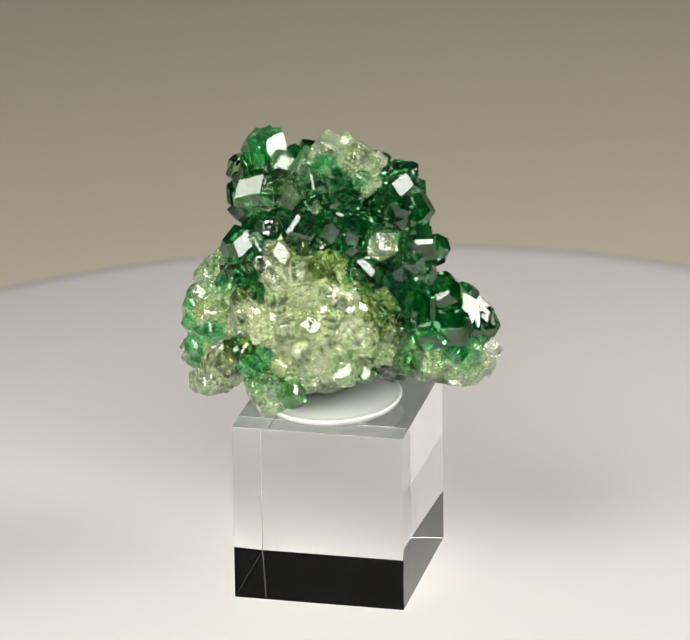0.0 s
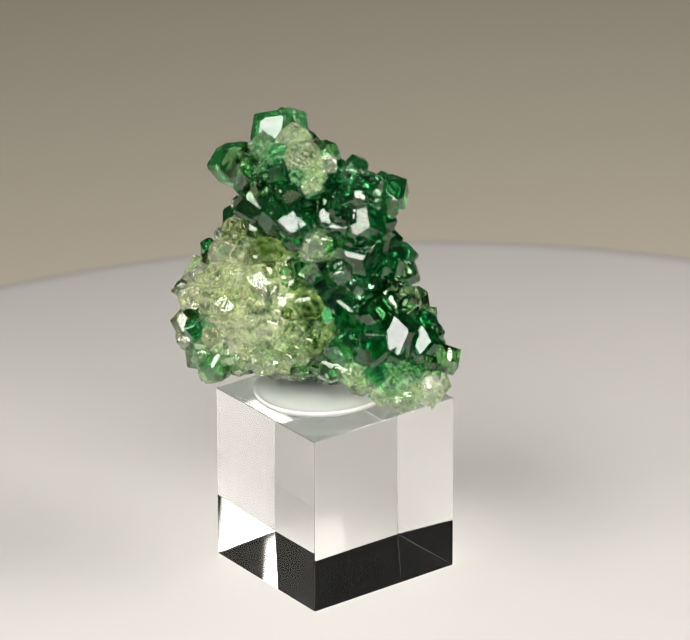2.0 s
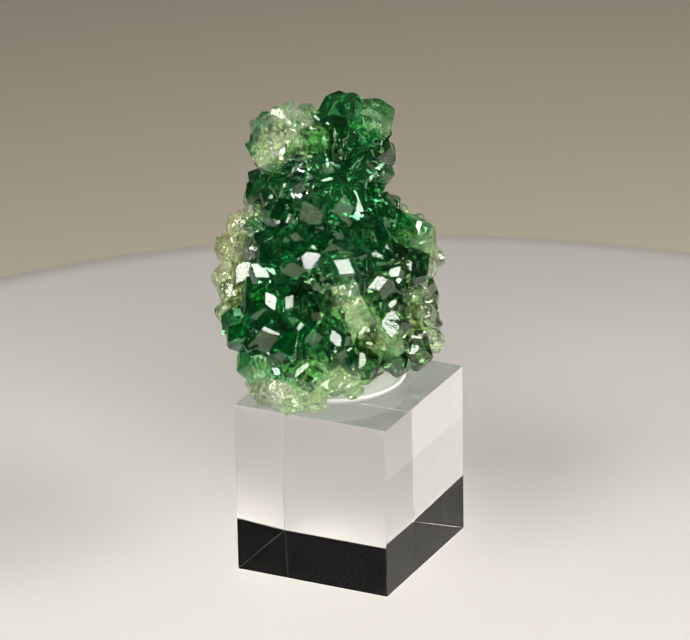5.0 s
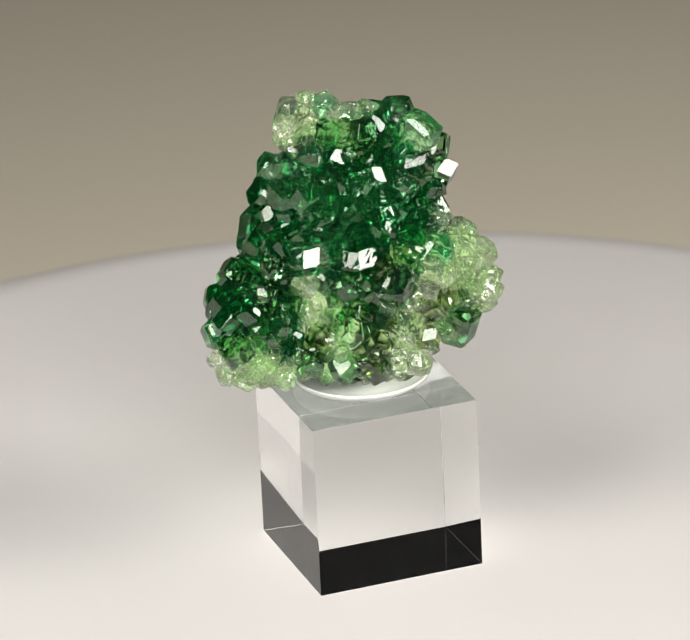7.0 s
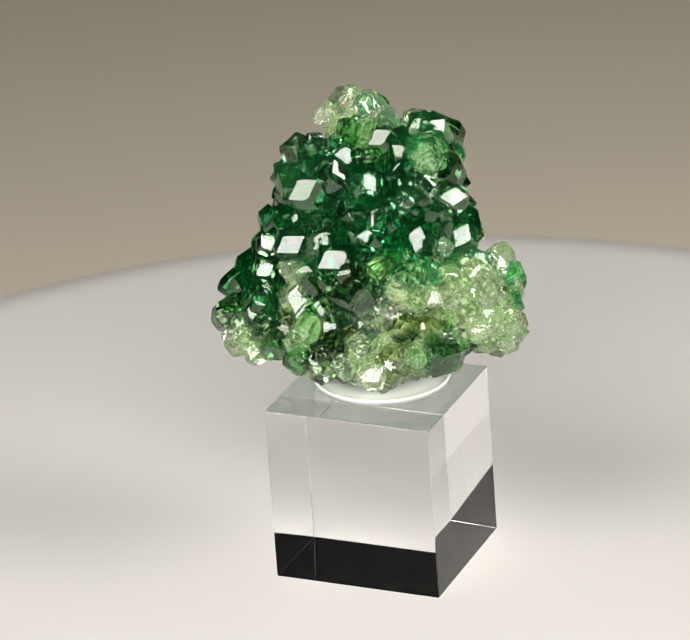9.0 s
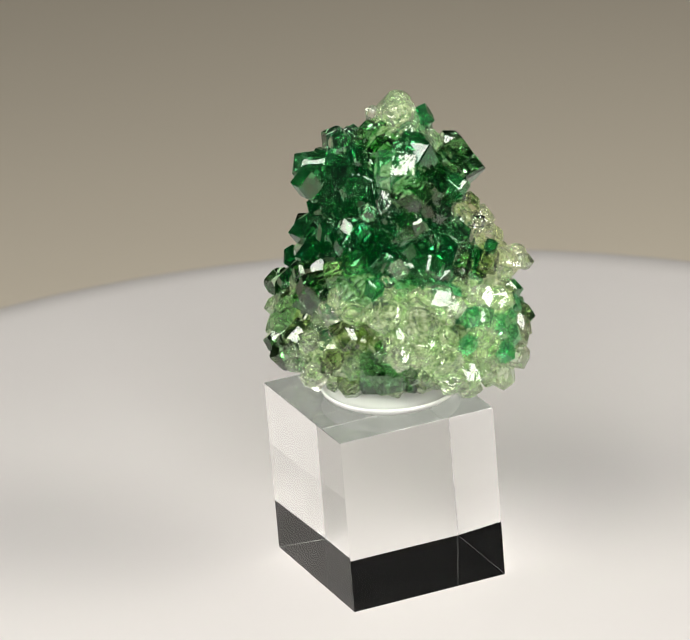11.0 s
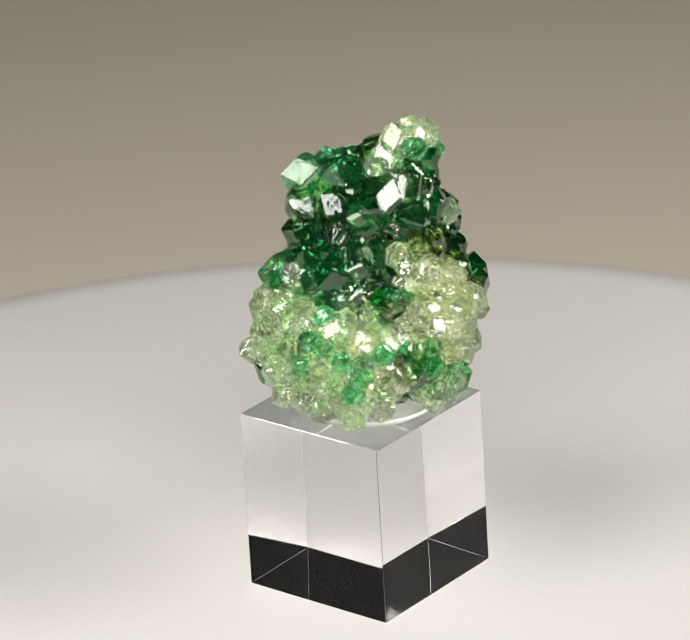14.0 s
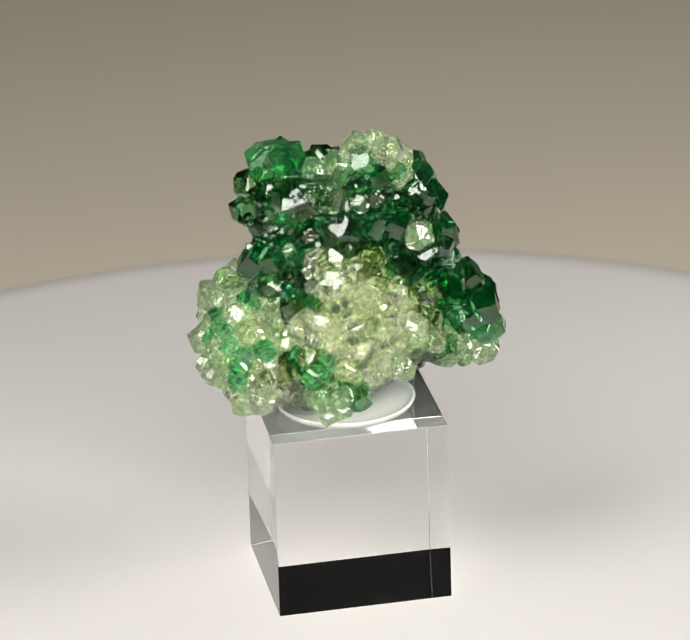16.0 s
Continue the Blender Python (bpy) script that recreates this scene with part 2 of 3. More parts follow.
lump(5.9, -0.1, 56.6, 3.3, "dark", 5.2)
lump(2.4, -14.1, 41.9, 4.5, "straw", 3.0)
lump(-19.3, -7.8, 34.9, 3.9, "pale", 3.6)
lump(-19.3, -2.9, 34.9, 3.8, "pale", 3.6)
lump(-16.5, 2.0, 43.3, 4.9, "pale", 3.6)
lump(-19.3, -5.0, 41.9, 4.4, "pale", 3.6)
lump(-1.8, -0.1, 35.6, 7.6, "pale", 3.6)
lump(1.7, -6.4, 46.1, 8.2, "dark", 5.2)
lump(-1.1, -8.5, 55.9, 5.8, "dark", 5.2)
lump(-9.5, -4.3, 46.1, 7.7, "dark", 5.2)
lump(-4.6, 4.8, 43.3, 5.9, "green", 4.6)
lump(-0.4, -10.6, 65.0, 3.3, "dark", 5.2)
lump(0.3, 2.0, 51.0, 3.2, "dark", 5.2)
lump(-19.3, -11.3, 34.9, 2.9, "pale", 3.6)
lump(-10.2, -3.6, 58.7, 6.0, "dark", 5.2)
lump(-12.3, -16.2, 44.7, 3.3, "straw", 3.0)
lump(-19.3, 1.3, 37.0, 3.8, "pale", 3.6)
lump(8.7, -0.8, 48.9, 2.4, "dark", 5.2)
lump(-11.6, -17.6, 35.6, 2.7, "pale", 3.6)
lump(-4.6, -13.4, 44.0, 6.7, "straw", 3.0)
lump(-1.1, 6.9, 35.6, 4.6, "pale", 3.6)
lump(4.5, 3.4, 37.0, 5.3, "green", 4.6)
lump(7.3, -7.8, 51.0, 4.4, "dark", 5.2)
lump(14.3, -10.6, 37.7, 3.3, "dark", 5.2)
lump(-4.6, 7.6, 34.9, 3.3, "pale", 3.6)
lump(-17.9, 3.4, 40.5, 4.0, "pale", 3.6)
lump(-1.8, -6.4, 62.9, 4.4, "pale", 3.6)
lump(-3.9, -16.2, 38.4, 3.4, "pale", 3.6)
lump(-0.4, -4.3, 37.7, 7.6, "dark", 5.2)
lump(-8.1, -6.4, 60.8, 5.3, "dark", 5.2)
lump(-9.5, -3.6, 35.6, 7.3, "pale", 3.6)
lump(14.3, -5.0, 37.7, 5.5, "dark", 5.2)
lump(-11.6, -12.0, 44.0, 5.2, "dark", 5.2)
lump(-1.1, -6.4, 58.0, 6.5, "dark", 5.2)
lump(-13.0, -4.3, 51.7, 4.2, "dark", 5.2)
lump(0.3, -9.9, 65.7, 3.4, "pale", 3.6)
lump(-11.6, -7.1, 59.4, 3.7, "green", 4.6)
lump(-5.3, -10.6, 60.1, 3.3, "dark", 5.2)
lump(8.7, 3.4, 37.0, 3.0, "green", 4.6)
lump(0.3, -2.9, 50.3, 6.1, "dark", 5.2)
lump(-8.1, -12.0, 51.0, 4.5, "straw", 3.0)
lump(-12.3, 4.1, 44.0, 4.7, "pale", 3.6)
lump(-17.2, -13.4, 39.1, 3.0, "olive", 3.4)
lump(-10.9, -11.3, 35.6, 4.7, "pale", 3.6)
lump(5.2, -2.2, 36.3, 7.0, "green", 4.6)
lump(-10.2, 2.0, 49.6, 2.5, "dark", 5.2)
lump(5.2, 2.0, 46.1, 2.8, "dark", 5.2)
lump(14.3, -9.2, 36.3, 3.9, "pale", 3.6)
lump(9.4, -4.3, 37.0, 7.0, "green", 4.6)
lump(-5.3, -9.2, 53.8, 5.5, "dark", 5.2)
lump(-10.9, -14.8, 35.6, 4.0, "pale", 3.6)
lump(-6.0, -8.5, 36.3, 6.0, "pale", 3.6)
lump(-16.5, 3.4, 42.6, 4.5, "pale", 3.6)
lump(-10.9, -16.2, 44.7, 3.9, "straw", 3.0)
lump(-13.7, 2.7, 39.8, 6.0, "green", 4.6)
lump(-6.7, -16.2, 47.5, 3.3, "straw", 3.0)
lump(3.1, 5.5, 40.5, 3.3, "green", 4.6)
lump(14.3, -10.6, 42.6, 2.1, "dark", 5.2)
lump(0.3, -12.0, 37.0, 3.9, "pale", 3.6)


GEMS = []


def gem(x, y, z, size, kind, nx=0, ny=0, nz=0):
    """One of the larger crystals, in millimetres: its middle and breadth, and the way one of its flat faces looks."""
    GEMS.append((Vector((x, y, z)) / 1000, size / 1000, kind, Vector((nx, ny, nz))))


gem(1.4, -10.7, 66.4, 5.0, "pale", 0.79, -0.39, 0.48)
gem(-10.9, -3.3, 65.0, 5.6, "dark", 0.50, -0.73, 0.47)
gem(-11.8, 1.2, 64.1, 5.6, "vivid")
gem(7.5, 2.0, 42.0, 5.0, "pale", -0.19, 0.84, 0.51)
gem(7.5, 0.1, 58.9, 4.9, "dark", 0.78, -0.39, 0.49)
gem(5.6, 1.6, 58.2, 4.9, "dark", 0.87, 0.10, 0.49)
gem(9.2, -7.2, 57.5, 4.9, "dark", 0.87, -0.03, 0.49)
gem(2.0, 4.6, 48.7, 4.9, "dark", -0.10, 0.86, 0.50)
gem(-15.7, -3.9, 51.7, 4.9, "dark", -0.77, 0.39, 0.51)
gem(-4.9, -7.7, 64.6, 4.9, "pale", -0.85, -0.19, 0.48)
gem(12.7, 0.8, 37.2, 4.6, "clear")
gem(8.3, 0.4, 49.3, 4.6, "dark", -0.06, 0.87, 0.50)
gem(-15.0, -6.9, 52.8, 4.2, "dark", 0.03, -0.87, 0.50)
gem(0.6, -12.5, 57.0, 4.2, "dark", 0.41, -0.76, 0.50)
gem(17.7, -5.7, 40.7, 4.2, "dark", 0.41, -0.74, 0.53)
gem(4.2, -14.4, 46.0, 4.2, "olive", 0.86, 0.08, 0.51)
gem(-7.4, -3.7, 63.9, 4.2, "dark", 0.42, 0.78, 0.47)
gem(-13.7, -3.5, 61.1, 4.2, "green", -0.86, -0.14, 0.49)
gem(7.5, -7.8, 61.0, 3.9, "dark", 0.06, -0.87, 0.49)
gem(-17.6, -15.9, 38.6, 3.9, "olive", 0.51, -0.69, 0.52)
gem(-4.9, -2.7, 64.3, 3.9, "green", 0.88, -0.02, 0.47)
gem(10.4, -3.7, 50.7, 3.9, "dark", 0.86, 0.09, 0.51)
gem(-15.1, 1.7, 57.2, 3.9, "green", -0.01, 0.87, 0.49)
gem(-10.0, 2.9, 51.1, 3.9, "dark", -0.11, 0.86, 0.50)
gem(0.2, -2.8, 61.7, 3.5, "dark", -0.04, 0.88, 0.48)
gem(-19.1, -14.1, 38.2, 3.5, "straw", -0.67, 0.53, 0.52)
gem(-8.8, -7.9, 65.3, 3.2, "pale", 0.08, -0.87, 0.48)
gem(10.3, -10.5, 49.1, 3.2, "dark", 0.86, 0.01, 0.51)
gem(-3.4, 1.6, 59.4, 3.2, "dark", -0.05, 0.87, 0.49)
gem(12.0, -2.2, 48.5, 3.2, "green", -0.21, 0.84, 0.49)
gem(12.8, -2.9, 44.2, 3.2, "green", -0.19, 0.84, 0.50)
gem(12.2, -1.5, 41.5, 2.8, "green", 0.27, 0.82, 0.51)
gem(-2.2, 10.3, 38.5, 2.8, "clear")
gem(-4.1, 4.7, 51.9, 2.8, "dark", -0.77, 0.40, 0.50)
gem(5.1, -10.7, 58.3, 2.5, "green", 0.40, -0.77, 0.50)
gem(0.0, -9.5, 68.8, 2.5, "pale", 0.88, 0.13, 0.47)
gem(-2.7, 4.5, 52.4, 2.5, "dark", -0.13, 0.86, 0.50)
gem(14.4, 0.8, 39.0, 2.5, "green", -0.21, 0.83, 0.51)
gem(0.6, 11.5, 36.3, 2.1, "clear")
gem(-1.3, 4.5, 52.8, 2.1, "clear")
gem(-6.0, 10.5, 35.4, 2.1, "clear")
gem(-11.1, -10.8, 56.9, 2.1, "clear")
gem(-17.3, -5.4, 48.8, 2.1, "clear")
gem(-16.7, -14.3, 45.4, 2.1, "clear")
gem(-12.8, 4.6, 48.7, 1.8, "clear")
gem(-15.8, -12.6, 50.0, 1.8, "dark")
gem(-12.7, -13.2, 52.6, 1.8, "clear")
gem(12.9, -9.8, 45.1, 4.9, "green")
gem(-2.8, -12.7, 57.4, 4.2, "dark")
gem(-3.7, -15.8, 48.4, 4.2, "straw")
gem(9.8, -12.4, 37.4, 4.2, "pale", 0.28, -0.81, 0.52)
gem(7.7, -5.1, 61.5, 4.2, "clear")
gem(-11.1, 1.8, 59.7, 4.2, "clear")
gem(4.5, -12.6, 54.5, 3.9, "straw")
gem(-0.0, -4.5, 64.8, 3.5, "green")
gem(-6.6, 9.3, 44.0, 3.5, "pale")
gem(-10.1, 8.5, 44.7, 3.5, "pale")
gem(-3.6, 10.7, 33.7, 3.5, "pale", -0.26, 0.81, 0.52)
gem(-10.7, -1.4, 66.4, 3.5, "clear")
gem(-15.5, -7.0, 48.8, 3.5, "green")
gem(8.6, -11.9, 51.4, 3.2, "clear")
gem(-11.7, 3.4, 50.7, 3.2, "clear")
gem(16.4, -10.7, 40.4, 2.8, "dark")
gem(-6.3, 9.6, 36.7, 2.8, "olive", 0.51, 0.69, 0.51)
gem(-8.1, 3.3, 57.2, 2.8, "dark")
gem(4.7, -11.3, 56.5, 2.5, "green")
gem(-1.5, -1.5, 62.5, 2.1, "clear")
gem(-3.7, -18.0, 42.2, 4.6, "straw")
gem(-0.0, -18.0, 43.3, 4.6, "straw")
gem(-16.7, 6.1, 42.4, 4.6, "pale")
gem(-8.7, -11.6, 62.6, 5.3, "clear")
gem(-6.9, -11.1, 57.6, 6.4, "dark")
gem(-9.1, -18.8, 44.9, 4.6, "straw")
gem(15.0, -8.4, 41.6, 6.4, "dark")
gem(-15.2, 6.9, 45.1, 4.6, "pale")
gem(-2.3, -8.5, 67.1, 4.6, "pale")
gem(-13.3, 6.3, 35.8, 6.4, "green")
gem(-12.3, -9.3, 62.0, 6.4, "green")
gem(9.3, -10.8, 44.7, 5.6, "dark")
gem(9.1, -8.6, 52.3, 5.6, "dark")
gem(-2.0, 8.0, 45.1, 5.6, "green")
gem(-19.4, 4.5, 44.2, 4.6, "pale")
gem(-21.8, 2.4, 38.7, 4.6, "pale")
gem(-8.1, 7.8, 40.2, 4.6, "olive")
gem(-9.2, 6.6, 47.8, 5.6, "dark")
gem(-14.6, -15.7, 45.5, 4.6, "straw")
gem(-3.6, -10.3, 63.1, 4.9, "dark")
gem(2.1, -11.7, 50.6, 4.9, "green")
gem(13.8, -12.6, 41.1, 4.9, "dark")
gem(16.1, -10.3, 37.0, 4.9, "vivid")
gem(16.3, -9.0, 33.2, 4.1, "pale")
gem(-10.1, -15.6, 51.3, 4.1, "straw")
gem(1.8, 8.5, 37.3, 4.1, "olive")
gem(-22.2, -1.6, 35.5, 4.1, "pale")
gem(-14.3, 0.9, 61.0, 4.9, "green")
gem(-9.8, -17.3, 48.2, 4.1, "straw")
gem(-9.6, -13.9, 53.9, 3.5, "olive")
gem(-3.3, -13.8, 52.8, 3.5, "olive")
gem(-1.3, -18.1, 37.4, 3.5, "pale")
gem(-15.1, -12.2, 47.4, 3.5, "olive")
gem(-20.8, -5.9, 45.4, 3.5, "pale")
gem(-19.6, -12.3, 42.1, 3.0, "vivid")
gem(-20.6, -12.4, 34.6, 3.5, "pale")
gem(-14.4, -16.6, 41.4, 3.5, "olive")
gem(4.0, -16.6, 43.1, 3.5, "olive")
gem(-6.7, -17.7, 49.2, 3.5, "straw")
gem(-13.0, -19.5, 45.3, 3.5, "straw")
gem(-9.3, -19.1, 35.3, 4.2, "green")
gem(-5.3, -18.7, 39.9, 3.5, "straw")
gem(-6.6, -19.7, 45.2, 3.5, "straw")
gem(18.6, -2.5, 37.5, 4.2, "green")
gem(18.2, -5.7, 33.1, 3.5, "pale")
gem(10.5, -14.6, 41.1, 4.2, "dark")
gem(-5.4, 6.6, 48.2, 4.2, "green")
gem(4.1, 4.8, 45.3, 4.2, "green")
gem(5.6, 6.9, 39.6, 4.2, "green")
gem(8.7, -3.3, 58.4, 4.2, "dark")
gem(-18.6, 7.9, 39.9, 3.5, "pale")
gem(17.3, -2.3, 33.0, 3.5, "pale")
gem(10.7, 3.5, 35.5, 4.2, "green")
gem(3.6, 9.8, 34.8, 4.2, "green")
gem(7.2, 7.6, 35.1, 4.2, "green")
gem(-2.7, -4.5, 64.3, 4.2, "green")
gem(8.4, 0.9, 46.2, 3.5, "straw")
gem(-7.5, 8.5, 46.3, 3.5, "pale")
gem(-17.9, 3.3, 46.8, 3.5, "pale")
gem(-7.0, 5.1, 49.6, 4.2, "dark")
gem(-0.5, 6.7, 47.6, 3.5, "olive")
gem(-19.8, 5.4, 41.1, 3.5, "pale")
gem(-21.1, 1.0, 41.7, 3.5, "pale")
gem(-22.3, -4.6, 43.5, 3.0, "vivid")
gem(-22.4, -4.4, 40.7, 3.5, "pale")
gem(-20.5, -9.7, 44.1, 3.5, "straw")
gem(-14.7, -4.2, 57.2, 3.5, "clear")
gem(-15.6, -0.9, 50.2, 4.2, "dark")
gem(-10.7, -11.5, 53.3, 3.5, "straw")
gem(-19.0, -0.1, 46.6, 3.5, "clear")
gem(-15.5, -8.8, 44.6, 3.5, "pale")
gem(-13.3, -17.9, 35.8, 4.2, "green")
gem(-22.1, -8.6, 36.8, 3.0, "vivid")
gem(-22.4, -4.9, 35.6, 3.5, "pale")
gem(-21.7, -8.6, 33.1, 3.5, "pale")
gem(-1.2, -11.5, 61.1, 3.5, "green")
gem(7.4, -13.7, 37.0, 3.5, "green")
gem(14.2, -11.2, 33.7, 2.9, "pale")
gem(-6.6, -19.2, 37.7, 2.9, "pale")
gem(-11.2, -18.9, 33.8, 2.9, "pale")
gem(-22.3, -9.8, 39.2, 3.0, "vivid")
gem(-1.5, -12.5, 64.3, 3.5, "dark")
gem(12.1, -5.8, 50.9, 3.5, "dark")
gem(-11.5, -19.6, 35.9, 2.9, "pale")
gem(4.2, -17.5, 40.1, 2.9, "pale")
gem(15.8, -2.9, 42.1, 3.5, "dark")
gem(7.5, 7.5, 37.7, 2.9, "pale")
gem(8.6, 3.8, 39.8, 2.9, "olive")
gem(15.8, 0.9, 35.6, 2.9, "pale")
gem(12.8, 0.4, 40.3, 3.5, "dark")
gem(14.0, 2.6, 33.5, 2.9, "pale")
gem(-21.0, -0.7, 45.8, 2.9, "pale")
gem(-10.1, 3.8, 32.3, 2.9, "pale")
gem(4.2, -3.2, 62.8, 3.5, "dark")
gem(-14.1, -7.5, 60.0, 3.5, "vivid")
gem(-0.1, 11.1, 34.9, 2.9, "pale")
gem(-10.0, 8.6, 35.8, 2.9, "pale")
gem(-22.2, 1.8, 35.3, 2.9, "pale")
gem(-3.0, -11.5, 66.2, 3.5, "vivid")
gem(-14.4, -17.1, 39.0, 3.5, "vivid")
gem(-12.4, -16.9, 32.5, 2.9, "pale")
gem(-10.3, -18.7, 39.3, 2.9, "straw")
gem(-20.5, -12.7, 36.7, 2.9, "clear")
gem(12.1, -10.8, 42.2, 3.4, "dark")
gem(10.1, -10.9, 40.2, 3.4, "dark")
gem(3.5, 1.7, 50.1, 3.4, "dark")
gem(-1.3, 0.5, 56.1, 3.4, "dark")
gem(-1.5, 0.6, 58.6, 3.4, "dark")
gem(-1.1, 0.8, 53.8, 3.4, "dark")
gem(-8.0, 1.5, 51.2, 3.4, "dark")
gem(-3.8, -0.2, 54.1, 3.4, "dark")
gem(-6.2, -0.5, 54.3, 3.4, "dark")
gem(-4.0, -0.3, 56.7, 3.4, "dark")
gem(-3.8, -0.1, 52.0, 3.4, "dark")
gem(-13.1, 0.7, 50.3, 3.4, "dark")
gem(-13.1, 0.7, 52.5, 3.4, "dark")
gem(-13.8, -10.4, 48.2, 3.4, "dark")
gem(-4.6, -13.2, 61.4, 2.8, "green")
gem(-0.2, -15.6, 47.7, 2.4, "straw")
gem(5.1, -5.3, 63.3, 2.4, "clear")
gem(7.2, -12.0, 54.5, 2.8, "green")
gem(2.5, 6.8, 46.6, 2.8, "green")
gem(4.4, -9.0, 65.6, 2.4, "pale")
gem(-4.2, 3.8, 54.2, 2.8, "dark")
gem(-13.7, 3.1, 50.5, 2.4, "pale")
gem(19.6, -6.5, 35.2, 2.4, "pale")
gem(-13.8, 2.6, 55.2, 2.4, "clear")
gem(-6.1, 2.9, 53.6, 2.8, "dark")
gem(3.2, 10.0, 36.8, 2.4, "clear")
gem(-1.6, 10.0, 37.0, 2.4, "pale")
gem(-22.7, -1.2, 40.4, 2.8, "vivid")
gem(-11.8, 6.3, 48.1, 2.8, "vivid")
gem(-22.0, -2.4, 43.9, 2.8, "vivid")
gem(-22.6, -7.3, 41.6, 2.8, "vivid")
gem(-21.3, -10.3, 41.2, 2.8, "vivid")
gem(-15.4, -19.0, 45.6, 2.4, "clear")


def crystal_mesh(name, seed, mat):
    """A garnet: twelve rhombic faces, unevenly grown, with narrow faces along some edges."""
    rng = random.Random(seed)
    planes = []
    for i, j in ((0, 1), (0, 2), (1, 2)):
        for a in (-1, 1):
            for b in (-1, 1):
                v = [0, 0, 0]
                v[i], v[j] = a, b
                planes.append((Vector(v).normalized(), 0.86 + 0.16 * rng.random()))
    for i in range(3):
        for s in range(8):
            v = [(-1) ** (s & 1), (-1) ** (s >> 1 & 1), (-1) ** (s >> 2 & 1)]
            v[i] *= 2
            planes.append((Vector(v).normalized(), 0.97 + 0.15 * rng.random()))
    planes[3] = (planes[3][0], 0.84)
    normals = np.array([p[0] for p in planes])
    reach = np.array([p[1] for p in planes])
    bm = bmesh.new()
    seen = set()
    n = len(planes)
    for i in range(n):
        for j in range(i):
            for k in range(j):
                a = normals[[i, j, k]]
                if abs(np.linalg.det(a)) < 0.05:
                    continue
                v = np.linalg.solve(a, reach[[i, j, k]])
                if (normals @ v <= reach + 1e-6).all():
                    key = tuple(np.round(v, 4))
                    if key not in seen:
                        seen.add(key)
                        bm.verts.new(v * 0.5)
    hull = bmesh.ops.convex_hull(bm, input=bm.verts[:])
    bmesh.ops.delete(bm, geom=[g for g in hull["geom_interior"] if isinstance(g, bmesh.types.BMVert)], context="VERTS")
    bmesh.ops.dissolve_limit(bm, angle_limit=radians(1), verts=bm.verts[:], edges=bm.edges[:])
    return mesh_of(bm, name, mat)


def any_turn(rng):
    return Euler((rng.uniform(0, 6.28), rng.uniform(0, 6.28), rng.uniform(0, 6.28))).to_matrix().to_4x4()


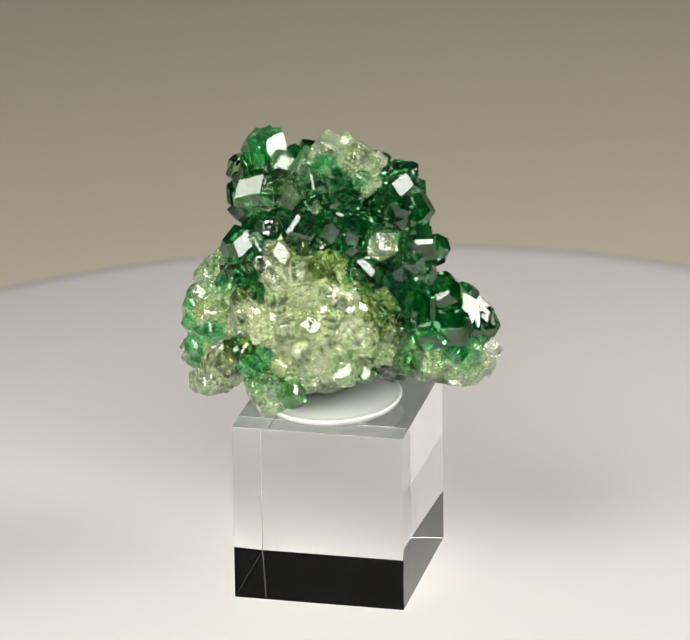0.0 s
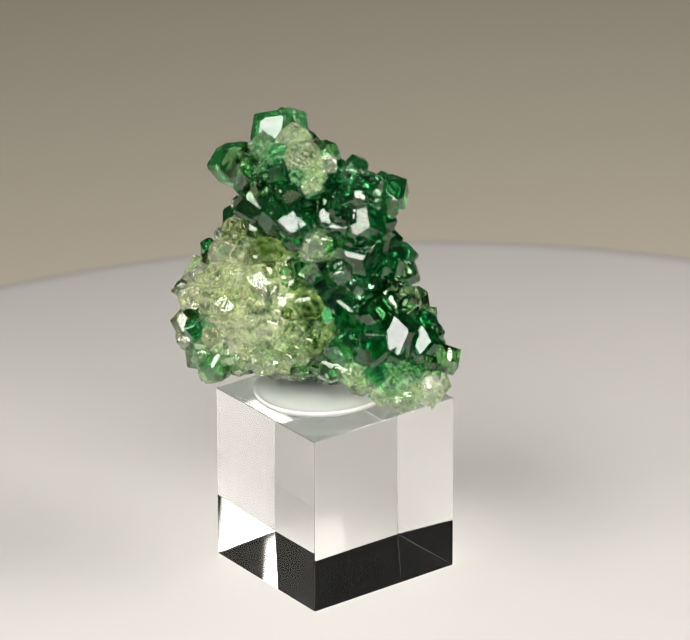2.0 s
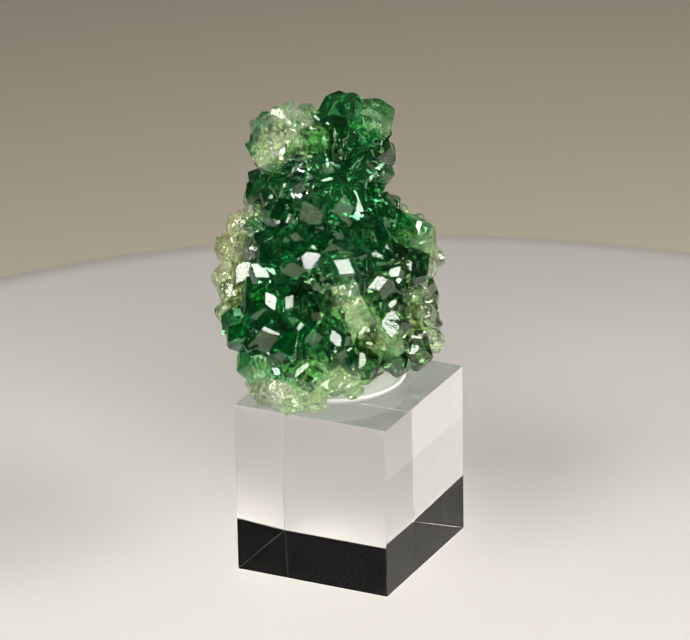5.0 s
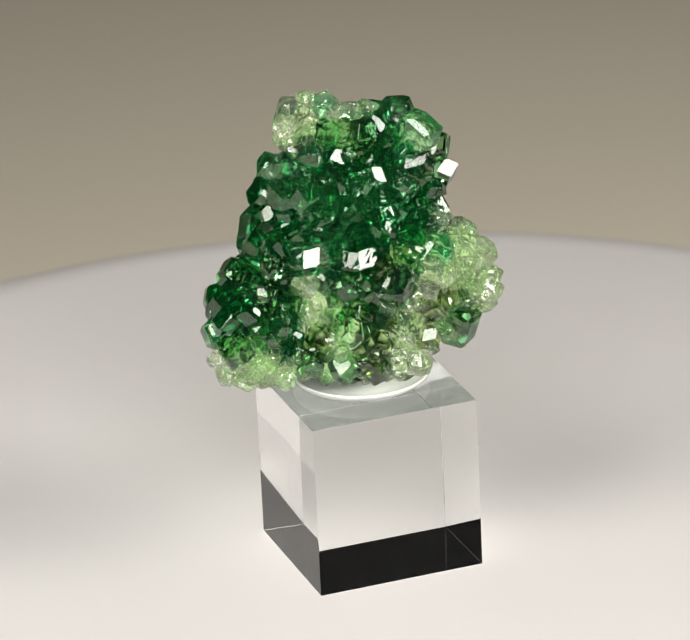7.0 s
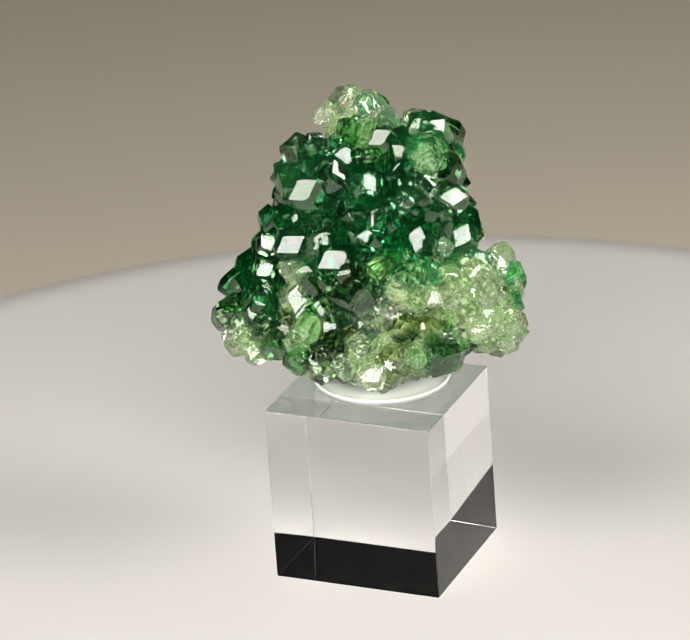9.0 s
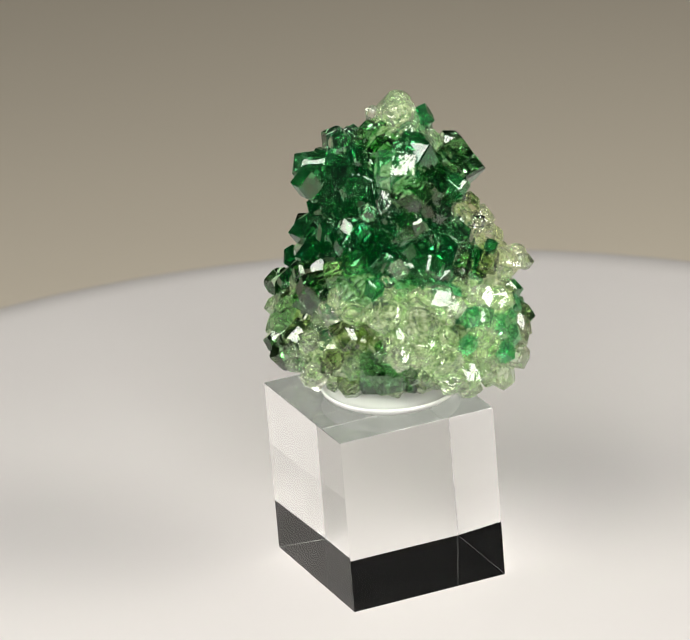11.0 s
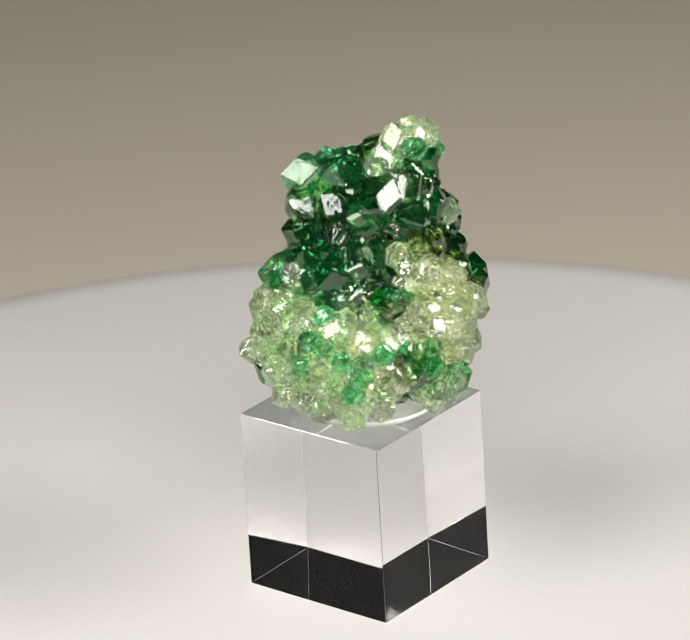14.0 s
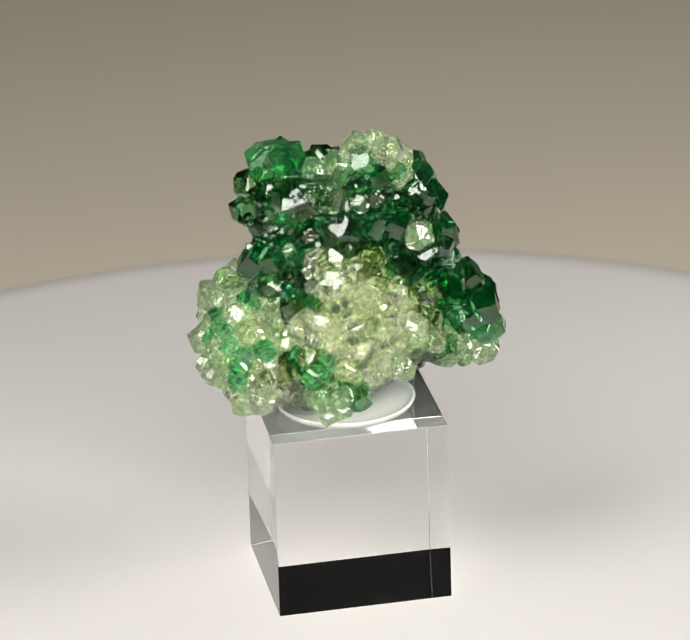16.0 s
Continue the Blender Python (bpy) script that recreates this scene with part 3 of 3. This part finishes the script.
def mineral():
    rng = random.Random(11)
    base = new("mineral_specimen")
    heart = {"dark": (CORE_DARK, "dark green massive heart of the cluster"), "olive": (CORE_OLIVE, "olive green massive heart of the cluster"),
             "pale": (CORE_PALE, "pale yellow-green granular mass")}
    rough = {k: [crystal_mesh("core", 900 + 7 * len(k) + i, m[0]) for i in range(3)] for k, m in heart.items()}
    for at, r, kind, size in LUMPS:
        k = "pale" if kind in ("pale", "straw") else "olive" if kind == "olive" else "dark"
        ob = new("core", rng.choice(rough[k]))
        ob.parent = base
        ob.matrix_basis = Matrix.Translation(at) @ any_turn(rng) @ Matrix.Scale(2 * max(r - 0.55 * size, 0.0008), 4)
        tagged(ob, heart[k][1])
    mats = {"dark": EMERALD, "vivid": VIVID, "green": GREEN, "olive": OLIVE, "pale": PALE, "straw": STRAW, "clear": CLEAR}
    shapes = {k: [crystal_mesh("crystal", 31 * i + 5, m) for i in range(4)] for k, m in mats.items()}
    placed = []
    known = [(p, kind) for p, s, kind, way in GEMS if kind != "clear" and (kind != "vivid" or s > 0.0031)]

    def kind_near(p):
        """The colour of the larger crystals round about."""
        near = sorted(known, key=lambda g: (g[0] - p).length)[:3]
        return rng.choices(near, [1 / ((g[0] - p).length + 0.0005) ** 2 for g in near])[0][1]

    def sites(count, lo, hi, gap):
        out, tries = [], 0
        weights = [r * r / size for _, r, _, size in LUMPS]
        while len(out) < count and tries < 45000:
            tries += 1
            at, r, _, size = rng.choices(LUMPS, weights)[0]
            s = size * rng.uniform(lo, hi)
            way = Vector((rng.gauss(0, 1), rng.gauss(0, 1), rng.gauss(0, 1))).normalized()
            p = at + way * (r - 0.42 * s - 0.22 * max(0, size - s))
            if p.z < 0.0275 and p.xy.length > 0.011 or any((p - o).length < q - 0.8 * s for o, q, _, _ in LUMPS):
                continue
            if not all((p - q).length > gap * (s + w) / 2 for q, w in placed):
                continue
            placed.append((p, s))
            out.append((p, s, kind_near(p)))
        return out

    def crystal(p, s, kind, turn, uneven=0.1):
        ob = new("crystal", rng.choice(shapes[kind]))
        ob.parent = base
        ob.visible_shadow = False
        ob.matrix_basis = Matrix.Translation(p) @ turn @ Matrix.Diagonal((s, s * rng.uniform(1 - uneven, 1 + uneven), s * rng.uniform(1 - uneven, 1 + uneven), 1))

    face = Vector((1, 1, 0)).normalized()
    for p, s, kind, way in GEMS:
        placed.append((p, s))
        turn = any_turn(rng)
        if way.length > 0.5:
            turn = face.rotation_difference(way).to_matrix().to_4x4()
            turn = Matrix.Rotation(rng.choice((0.2, 0.8, 1.6, 2.4)), 4, way) @ turn
        crystal(p, s * 1.05, kind, turn, 0.06)
    for p, s, kind in sites(298 - len(GEMS), 0.85, 1.15, 0.55):
        crystal(p, s, kind, any_turn(rng))
    # smaller crystals and grains between the larger ones
    small = {}
    for p, s, kind in sites(420, 0.5, 0.85, 0.6) + sites(1300, 0.16, 0.4, 0.6):
        small.setdefault(kind, []).append((p, s))
    for kind, spots in small.items():
        verts, faces = [], []
        for p, s in spots:
            me = rng.choice(shapes[kind])
            m = Matrix.Translation(p) @ any_turn(rng) @ Matrix.Scale(s, 4)
            k = len(verts)
            verts += [m @ v.co for v in me.vertices]
            faces += [[k + i for i in f.vertices] for f in me.polygons]
        data = bpy.data.meshes.new("grain_crust")
        data.from_pydata(verts, [], faces)
        data.materials.append(mats[kind])
        ob = new("grain_crust", data)
        ob.parent = base
        ob.visible_shadow = False
        tagged(ob, "crust of small glittering crystals", kind="stuff")
    return tagged(base, "cluster of glassy emerald to pale green garnet crystals", "mineral")


MINERAL = mineral()


def motions():
    rows = [(0.5 * i, pose(0, 0, 0, 0, 0, turn_at(0.5 * i))) for i in range(33)]
    for thing in (TABLE, CUBE, DISH, MINERAL):
        walk(thing, rows)


motions()
